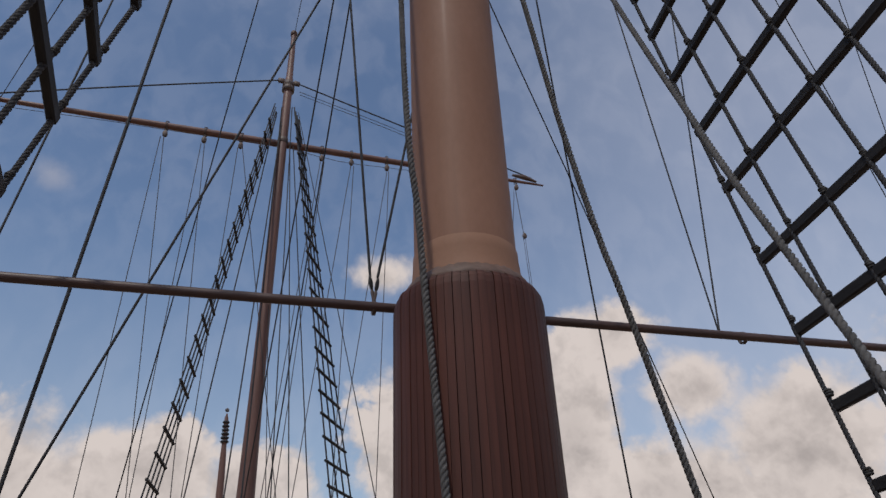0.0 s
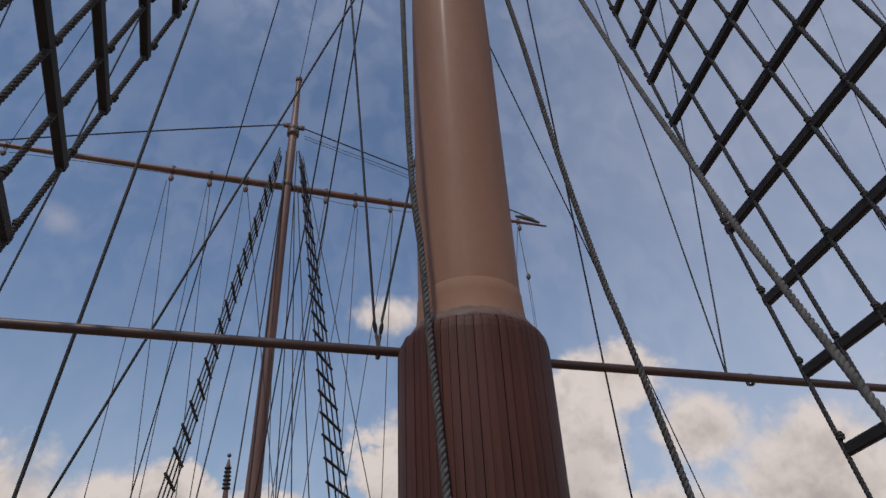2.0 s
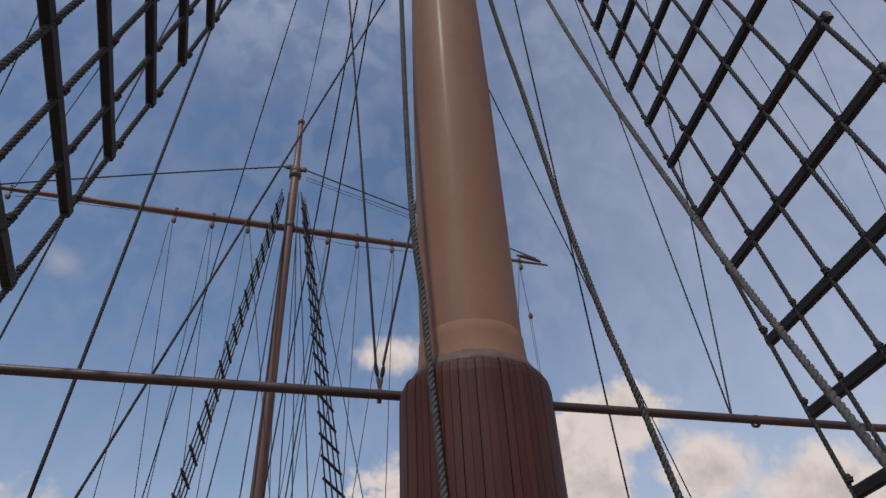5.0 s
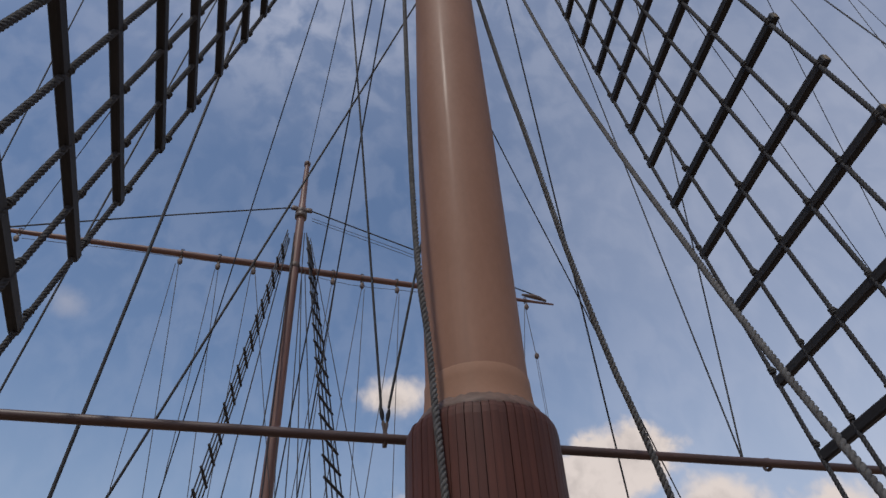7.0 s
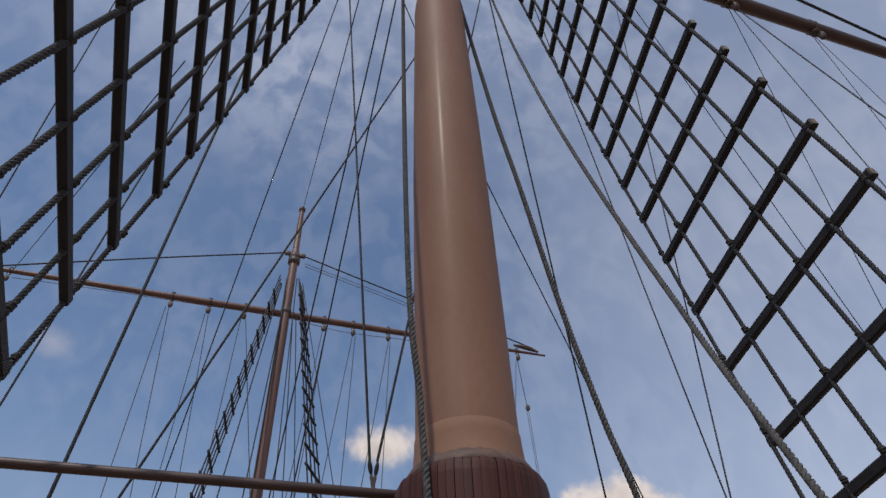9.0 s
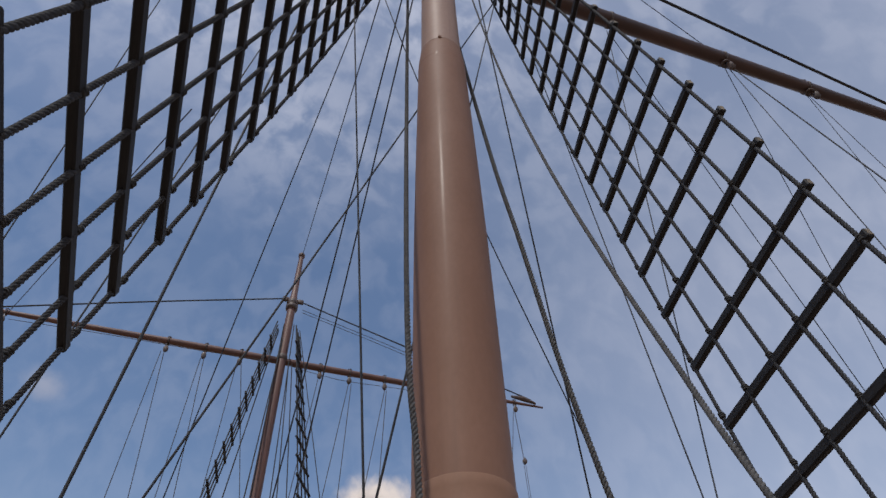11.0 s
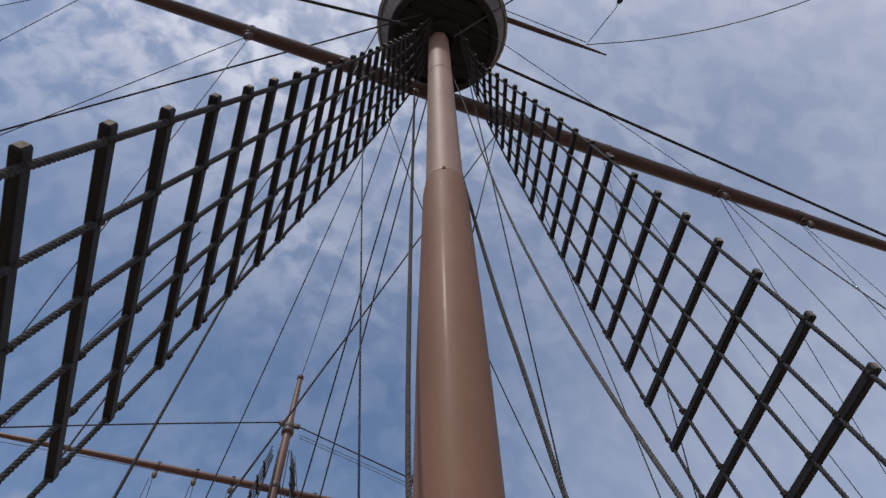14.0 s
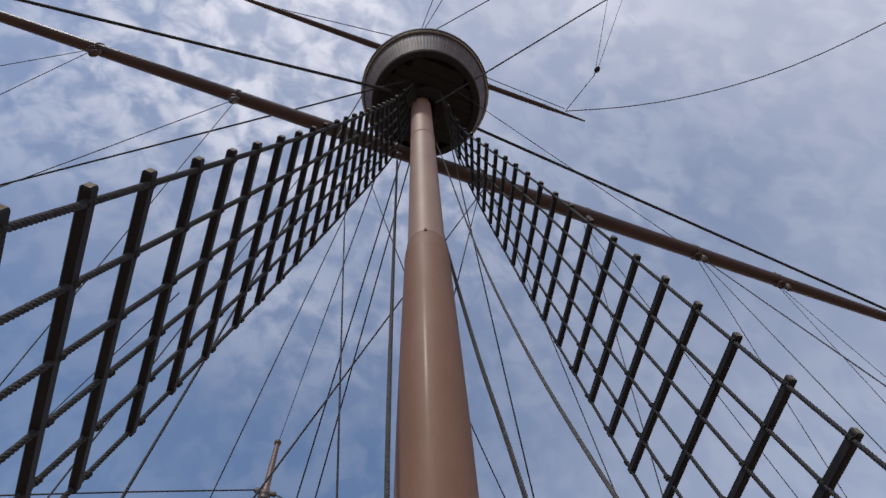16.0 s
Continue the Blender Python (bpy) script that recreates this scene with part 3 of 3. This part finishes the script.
def build_yards():
    # main yard behind the mast, under the nest
    a, b = Vector((-9.500, 3.240, 11.807)), Vector((11.600, 2.712, 11.280))
    yard = spar("main_yard", a, b, [0.04, 0.06, 0.072, 0.082, 0.095, 0.110, 0.118, 0.118, 0.110, 0.098, 0.080, 0.055], YARD_PAINT, "long red-brown wooden yard slung behind the mast", 24)
    mid = (a + b) / 2
    axis = (b - a).normalized()
    for x, r in ((-3.60, 0.083), (-1.63, 0.097), (3.95, 0.118), (5.9, 0.110), (7.45, 0.100), (0.78, 0.113), (2.2, 0.118)):
        at = a.lerp(b, (x - a.x) / (b.x - a.x))
        band(yard, at - mid, axis, r, 0.035, IRON, 0.058)
    for x, g in ((-3.5, (-0.8, 0.5, -0.3)), (-1.57, (-0.5, 0.3, -0.8)), (5.93, (0.3, 0.1, -0.9)), (7.5, (0.2, 0.1, -0.9)), (0.84, (0, 0, -1)), (3.93, (0, 0, -1))):
        at = a.lerp(b, (x - a.x) / (b.x - a.x)) + Vector((0, -0.03, -0.15))
        pulley(at, 0.15, g, "pale pulley block under the long yard", "blocks of the main yard")
    pulley((5.275, 1.56, 18.40), 0.17, (0.2, -1, 0), "small dark pulley block where two upper lines meet", "blocks of the main yard", BLACK_BATTEN)
    # slim spar behind the foot of the mast
    s = spar("boom", (-4.2, 3.30, 3.07), (6.4, 2.50, 3.07), [0.020, 0.022, 0.0235, 0.0235, 0.0235, 0.022, 0.020], YARD_PAINT, "slim brown wooden boom hung level behind the mast", 16, "boom")
    # topsail yard
    a, b = Vector((-3.6, 2.93, 18.3)), Vector((5.55, 2.71, 18.3))
    spar("topsail_yard", a, b, [0.02, 0.055, 0.065, 0.075, 0.08, 0.075, 0.065, 0.055, 0.02], YARD_PAINT, "slender dark upper yard above the crow's nest", 16)
    for x, y in ((0.727, 2.945), (2.815, 2.79)):
        band(s, Vector((x, y, 3.07)) - Vector((1.1, 2.9, 3.07)), Vector((10.6, -0.8, 0)), 0.0235, 0.016, IRON)
    # tensioning screws between the lifts and the boom
    for top in ((0.704, 2.95, 3.25), (0.748, 2.95, 3.24)):
        a, b = Vector(top), Vector((0.727, 2.945, 3.10))
        ob = thing("tension_screw", a, "dark rope-wrapped tensioning screw on a boom lift", "fitting", "tension screws of the boom")
        for name, u0, u1, radii in (("barrel", 0.0, 0.55, [0.005, 0.010, 0.0115, 0.010, 0.005]), ("fork", 0.5, 1.0, [0.005, 0.010, 0.008, 0.008, 0.009])):
            bm = bmesh.new()
            tube_into(bm, [(b - a) * (u0 + (u1 - u0) * k / 4) for k in range(5)], radii, 10)
            part(name, bm, BLACK_BATTEN if name == "barrel" else IRON, ob)


build_yards()

# ---------------------------------------------------------------- foremast
FX, FY = 0.955, 13.13


def build_foremast():
    mast = thing("foremast", (FX, FY, 0), "red-brown wooden foremast with a slender topmast", "mast")
    part("pole", lathe([(0.19, 0), (0.165, 4.0), (0.135, 6.0), (0.118, 8.0), (0.112, 10.0), (0.106, 13.0), (0.10, 14.3), (0.085, 14.35), (0.075, 15.2), (0.06, 15.9)], 32), FAR_PAINT, mast)
    part("masthead_cap", lathe([(0.055, 15.86), (0.085, 15.88), (0.09, 15.97), (0.06, 16.02), (0.02, 16.03)], 24), FLASHING, mast)
    part("hound_band", lathe([(0.10, 13.86), (0.15, 13.88), (0.155, 13.98), (0.12, 14.02), (0.15, 14.06), (0.14, 14.16), (0.10, 14.18)], 28, cap=False), IRON, mast, "dark iron band with rigging eyes")
    part("yard_band", lathe([(0.108, 12.2), (0.125, 12.22), (0.125, 12.34), (0.108, 12.36)], 28, cap=False), IRON, mast)
    for sx in (-1, 1):
        bm = rounded_box(0.16, 0.08, 0.14, 0.02)
        bmesh.ops.translate(bm, vec=(sx * 0.19, -0.04, 14.16), verts=bm.verts)
        part("cheek_block", bm, BLOCK_WOOD, mast)
    a, b = Vector((-5.75, 13.42, 12.23)), Vector((7.75, 12.94, 12.23))
    yard = spar("fore_yard", a, b, [0.045, 0.060, 0.070, 0.080, 0.086, 0.084, 0.076, 0.066, 0.055, 0.025], FAR_PAINT, "red-brown yard crossing the foremast", 16)
    mid, axis = (a + b) / 2, (b - a).normalized()
    for x, r in ((-1.63, 0.079), (-0.79, 0.083), (0.02, 0.086), (1.9, 0.081), (2.62, 0.078), (3.5, 0.074), (6.95, 0.045), (-5.05, 0.05)):
        at = a.lerp(b, (x - a.x) / (b.x - a.x))
        band(yard, at - mid, axis, r, 0.04, IRON, 0.036)
        pulley(at + Vector((0, -0.03, -r - 0.085)), 0.165, (0, 0, -1), "brown pulley block under the foremast yard", "blocks of the fore yard")
    pulley((7.06, 13.0, 10.66), 0.16, (0, 0, -1), "small brown pulley block hanging in a fall", "blocks of the fore yard")
    # furled strip of sailcloth lashed on the yardarm
    bm = bmesh.new()
    p0, p1 = a.lerp(b, 0.935), a.lerp(b, 0.985)
    tube_into(bm, [p0 + Vector((0, -0.03, 0.16)), p0.lerp(p1, 0.5) + Vector((0, -0.03, 0.15)), p1 + Vector((0, -0.03, 0.06))], [0.03, 0.07, 0.03], 10)
    tagged(link_mesh("furled_flag", bm, BLOCK_WOOD), "brown furled cloth lashed on the end of the yard", "cloth")
    return mast


build_foremast()


def build_far_ladder(tops, feet, label):
    base = (Vector(feet[0]) + Vector(feet[1])) / 2
    lad = thing("fore_shroud_ladder", base, label, "rigging", "shroud ladders of the foremast")
    n = 4

    def on(j, z):
        u = j / (n - 1)
        g, h = Vector(feet[0]).lerp(Vector(feet[1]), u), Vector(tops[0]).lerp(Vector(tops[1]), u)
        return g.lerp(h, (z - g.z) / (h.z - g.z))

    for j in range(n):
        bm = bmesh.new()
        tube_into(bm, [on(j, 0.02) - base, on(j, 7) - base, on(j, 13.2) - base], 0.016, 6)
        part("shroud", bm, BLACK_LINE, lad)
    z = 1.2
    while z < 13.0:
        a, f = on(0, z), on(n - 1, z)
        d = (f - a).normalized()
        bm = bmesh.new()
        tube_into(bm, [a - d * 0.07 - base, f + d * 0.07 - base], 0.030, 6)
        part("rung", bm, BLACK_BATTEN, lad, smooth=False)
        z += 0.44


build_far_ladder(((0.652, 12.9, 13.1), (0.80, 13.3, 13.5)), ((-1.33, 12.47, 0.0), (-1.16, 13.74, 0.0)), "thin black rope ladder up to the foremast, seen edge on")
build_far_ladder(((1.127, 12.9, 13.2), (1.238, 13.3, 13.5)), ((2.93, 12.47, 0.0), (3.76, 13.74, 0.0)), "thin black rope ladder on the other side of the foremast")


def build_flagpole():
    p = thing("sprit_pole", (0.9, 20.0, 0), "slender brown pole with a rope-wound head", "pole")
    part("pole", lathe([(0.12, 0), (0.10, 5.4), (0.085, 6.5), (0.06, 7.0), (0.055, 7.6), (0.02, 7.75)], 20), FAR_PAINT, p)
    for i in range(6):
        bm = torus(0.085 - i * 0.004, 0.035, 16, 6)
        bmesh.ops.translate(bm, vec=(0, 0, 6.95 + i * 0.11), verts=bm.verts)
        part("rope_turn", bm, TARRED_ROPE, p, "dark turn of rope")
    bm = bmesh.new()
    bmesh.ops.create_uvsphere(bm, u_segments=12, v_segments=8, radius=0.06)
    bmesh.ops.translate(bm, vec=(0, 0, 7.85), verts=bm.verts)
    part("knob", bm, IRON, p)
    p.matrix_basis = Matrix.Translation((0.95, 20.0, 0)) @ pose(0, 0, 0, 0, -1.8, 0)


build_flagpole()


# ---------------------------------------------------------------- ropes
HAL = [
    (0.0165, [(0.851, 3.050, 11.350), (0.707, 2.361, 4.610), (0.759, 2.302, 3.156), (0.791, 2.262, 2.431), (0.913, 2.112, 0.020)]),
    (0.0190, [(1.280, 2.693, 8.867), (1.360, 2.721, 8.097), (1.520, 2.676, 6.240), (1.620, 2.637, 5.276), (1.740, 2.624, 4.252), (1.850, 2.600, 3.461), (1.950, 2.571, 2.882), (2.457, 2.498, 0.020)]),
    (0.0082, [(1.249, 2.531, 11.200), (1.268, 2.390, 10.000), (1.264, 2.265, 9.000), (1.244, 2.126, 8.000), (1.210, 1.968, 7.000), (1.164, 1.785, 6.000), (1.120, 1.617, 5.200), (1.077, 1.452, 4.500), (1.036, 1.295, 3.900), (0.994, 1.122, 3.300), (0.950, 0.933, 2.700), (0.904, 0.726, 2.100), (0.741, -0.061, 0.020)]),
]
STAY = [
    (0.0100, [(0.064, 2.316, 11.400), (-0.919, 3.545, 0.020)]),
    (0.0090, [(0.972, 13.112, 15.961), (0.604, 3.227, 10.871)]),
]
FALL = [
    (0.0070, [(-0.250, 3.327, 11.400), (-1.543, 3.786, 0.020)]),
    (0.0060, [(-1.573, 2.999, 11.300), (-2.007, 4.703, 0.020)]),
    (0.0080, [(-1.293, 4.848, 9.063), (-5.000, 13.360, 12.200)]),
    (0.0060, [(-1.609, 3.013, 11.300), (-6.162, 5.633, 4.387)]),
    (0.0050, [(-3.496, 2.970, 11.200), (-8.790, 5.985, 10.178)]),
    (0.0050, [(-3.494, 2.985, 11.200), (-5.952, 5.507, 5.895)]),
    (0.0060, [(4.019, 3.059, 11.400), (10.188, 5.650, 0.020)]),
    (0.0060, [(5.954, 2.921, 11.400), (10.734, 6.953, 0.020)]),
    (0.0060, [(6.017, 2.919, 11.400), (5.139, 2.197, 3.811)]),
    (0.0090, [(6.024, 2.895, 11.400), (6.413, 1.752, 3.643)]),
    (0.0050, [(7.582, 2.915, 11.450), (7.563, 2.509, 5.013)]),
    (0.0050, [(7.594, 2.933, 11.450), (6.173, 2.478, 4.254)]),
    (0.0100, [(5.000, 2.628, 18.340), (5.272, 1.581, 18.325)]),
    (0.0060, [(5.251, 1.533, 18.336), (3.302, -3.732, 17.133)]),
    (0.0060, [(5.287, 1.518, 18.326), (4.193, -3.988, 16.900)]),
    (0.0060, [(1.367, 1.944, 12.244), (5.861, 2.850, 11.486)]),
]
RUN = [
    (0.0070, [(0.494, 3.200, 11.382), (-1.102, 9.472, 0.130)]),
    (0.0090, [(2.269, 2.832, 11.325), (-1.771, 4.382, -0.542)]),
    (0.0100, [(0.895, 3.008, 11.305), (0.732, 15.210, -0.102)]),
    (0.0100, [(1.026, 2.953, 11.305), (1.192, 15.428, -0.065)]),
    (0.0070, [(0.425, 3.322, 11.400), (1.112, 3.400, 8.699), (2.080, 4.000, 7.021), (3.567, 5.000, 5.048), (7.088, 7.322, 0.020)]),
    (0.0090, [(1.498, 2.529, 11.406), (4.342, 6.261, 0.284)]),
]
LIFT = [
    (0.0070, [(0.031, 2.958, 11.500), (0.707, 2.950, 3.245)]),
    (0.0070, [(2.173, 2.933, 11.400), (0.745, 2.950, 3.244)]),
    (0.0060, [(2.311, 2.986, 11.400), (2.809, 2.950, 3.185)]),
    (0.0060, [(4.009, 3.069, 11.500), (2.817, 2.950, 3.186)]),
]
YLIFT = [
    (0.0220, [(2.020, 2.482, 12.600), (11.412, 2.888, 11.970)]),
    (0.0220, [(0.485, 2.398, 12.600), (-7.241, 3.092, 11.571)]),
    (0.0100, [(1.495, 2.888, 20.211), (4.973, 2.619, 18.380)]),
    (0.0100, [(1.107, 2.704, 20.268), (-2.572, 2.902, 18.380)]),
]
BRACE = [
    (0.0140, [(0.644, 2.213, 12.756), (-8.102, 7.303, 8.605)]),
    (0.0140, [(1.185, 2.235, 12.222), (7.349, -2.665, 20.344)]),
]
SAG = [
    (0.0120, [(4.986, 2.664, 18.340), (6.156, 2.031, 18.037), (7.201, 1.317, 17.682), (8.108, 0.533, 17.293), (8.872, -0.301, 16.884), (9.484, -1.186, 16.471), (9.830, -1.785, 16.188), (10.590, -3.102, 15.563), (11.420, -4.539, 14.882)]),
]
TOP = [
    (0.0100, [(1.065, 2.451, 20.200), (0.778, -1.218, 14.293)]),
    (0.0100, [(1.095, 2.451, 20.000), (1.458, -1.679, 14.550)]),
    (0.0120, [(1.105, 2.461, 19.600), (4.710, -2.523, 15.852)]),
]
FARLIFT = [
    (0.0200, [(0.790, 13.100, 14.197), (-2.325, 13.100, 13.120), (-5.872, 13.100, 11.827)]),
    (0.0200, [(1.144, 13.100, 14.182), (4.072, 13.100, 13.420), (7.514, 13.100, 12.534)]),
    (0.0080, [(1.233, 13.100, 13.918), (4.070, 13.100, 13.229), (6.833, 13.100, 12.354)]),
    (0.0080, [(1.240, 13.100, 13.824), (4.069, 13.100, 13.134), (6.829, 13.100, 12.316)]),
    (0.0070, [(-4.845, 13.100, 11.828), (-2.810, 13.100, 11.942), (-0.814, 13.100, 12.009), (0.919, 13.100, 12.118)]),
    (0.0070, [(1.092, 13.100, 12.090), (2.317, 13.100, 11.956), (4.174, 13.100, 12.064), (6.811, 13.100, 12.129)]),
]
FARFALL = [
    (0.0110, [(-1.681, 13.000, 11.702), (-1.827, 13.000, 0.020)]),
    (0.0110, [(-1.614, 13.000, 11.719), (-0.659, 13.000, 0.020)]),
    (0.0110, [(-0.826, 13.000, 11.712), (-0.997, 13.000, 0.020)]),
    (0.0110, [(-0.756, 13.000, 11.729), (-0.042, 13.000, 0.020)]),
    (0.0110, [(-0.034, 13.000, 11.767), (-0.163, 13.000, 0.020)]),
    (0.0110, [(0.064, 13.000, 11.789), (2.224, 13.000, 0.020)]),
    (0.0110, [(1.855, 13.000, 11.769), (0.857, 13.000, 0.020)]),
    (0.0110, [(1.948, 13.000, 11.788), (1.168, 13.000, 0.020)]),
    (0.0110, [(2.590, 13.000, 11.804), (1.304, 13.000, 0.020)]),
    (0.0110, [(2.659, 13.000, 11.818), (2.369, 13.000, 0.020)]),
    (0.0110, [(3.490, 13.000, 11.835), (1.941, 13.000, 0.020)]),
    (0.0110, [(3.532, 13.000, 11.844), (3.178, 13.000, 0.020)]),
    (0.0120, [(6.948, 13.000, 11.996), (7.043, 13.000, 10.620)]),
    (0.0100, [(6.915, 13.000, 11.989), (5.401, 13.000, 0.020)]),
    (0.0080, [(7.022, 13.000, 10.567), (7.325, 13.000, 0.020)]),
    (0.0080, [(7.069, 13.000, 10.575), (7.359, 13.000, 0.020)]),
]
FARSTAY = [
    (0.0160, [(0.848, 13.100, 13.306), (0.859, 12.520, 0.020)]),
    (0.0140, [(0.902, 13.100, 13.321), (0.404, 12.057, 0.020)]),
    (0.0120, [(1.091, 13.100, 13.371), (1.458, 12.513, 0.020)]),
    (0.0120, [(1.129, 13.100, 12.132), (1.836, 11.913, 0.020)]),
    (0.0120, [(1.208, 13.100, 12.151), (2.392, 12.497, 0.020)]),
    (0.0140, [(0.744, 13.100, 13.096), (-0.433, 12.470, 0.020)]),
    (0.0100, [(1.253, 13.100, 13.229), (3.993, 12.150, 0.020)]),
    (0.0080, [(0.949, 13.100, 8.730), (1.535, 12.350, 0.020)]),
]


def line(name, radius, pts, mat, label, group, sides=6, sag=0.0):
    pts = [Vector(p) for p in pts]
    base = pts[-1].copy()
    if sag and len(pts) == 2:
        n = 12
        a, b = pts
        pts = [a.lerp(b, i / n) - Vector((0, 0, sag * 4 * (i / n) * (1 - i / n))) for i in range(n + 1)]
    elif len(pts) > 2:
        pts = smooth_path(pts, 0.5)
    bm = bmesh.new()
    tube_into(bm, [p - base for p in pts], radius, sides)
    ob = link_mesh(name, bm, mat)
    ob.matrix_basis = Matrix.Translation(base)
    return tagged(ob, label, "rope", group)


for r, pts in HAL:
    me = twisted_rope(pts, r * 0.95, r * 4.6, 14)
    me.materials.append(GREY_ROPE)
    tagged(new("halyard", me), "thick grey three-strand rope hanging from the masthead", "rope", "halyards")
for r, pts in STAY:
    line("stay", r, pts, BLACK_LINE, "taut dark stay from the mainmast head", "stays")
for r, pts in FALL:
    line("fall", r, pts, BLACK_LINE, "thin dark line led from a yard block", "falls")
for r, pts in RUN:
    line("running_line", r, pts, BLACK_LINE, "taut black line led forward from the main yard", "running lines")
for r, pts in LIFT:
    line("boom_lift", r, pts, BLACK_LINE, "thin dark line that holds up the boom", "boom lifts")
for r, pts in YLIFT:
    line("yard_lift", r * 1.12, pts, TARRED_ROPE if r > 0.02 else BLACK_LINE, "dark line from the masthead out to the yardarm", "yard lifts", 8)
for r, pts in BRACE:
    line("brace", r, pts, TARRED_ROPE, "dark brace led away from the masthead", "braces", 8)
for r, pts in SAG:
    line("slack_line", r, pts, BLACK_LINE, "slack dark line sagging from the upper yard", "slack lines")
for r, pts in TOP:
    line("topmast_stay", r, pts, BLACK_LINE, "thin dark stay above the crow's nest", "topmast stays")
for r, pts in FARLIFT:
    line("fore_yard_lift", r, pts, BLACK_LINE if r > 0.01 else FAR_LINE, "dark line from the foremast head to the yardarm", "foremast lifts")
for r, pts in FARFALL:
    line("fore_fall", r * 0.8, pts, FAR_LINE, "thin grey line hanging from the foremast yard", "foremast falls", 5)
for r, pts in FARSTAY:
    line("fore_stay", r, pts, BLACK_LINE, "dark line running down beside the foremast", "foremast stays", 5)
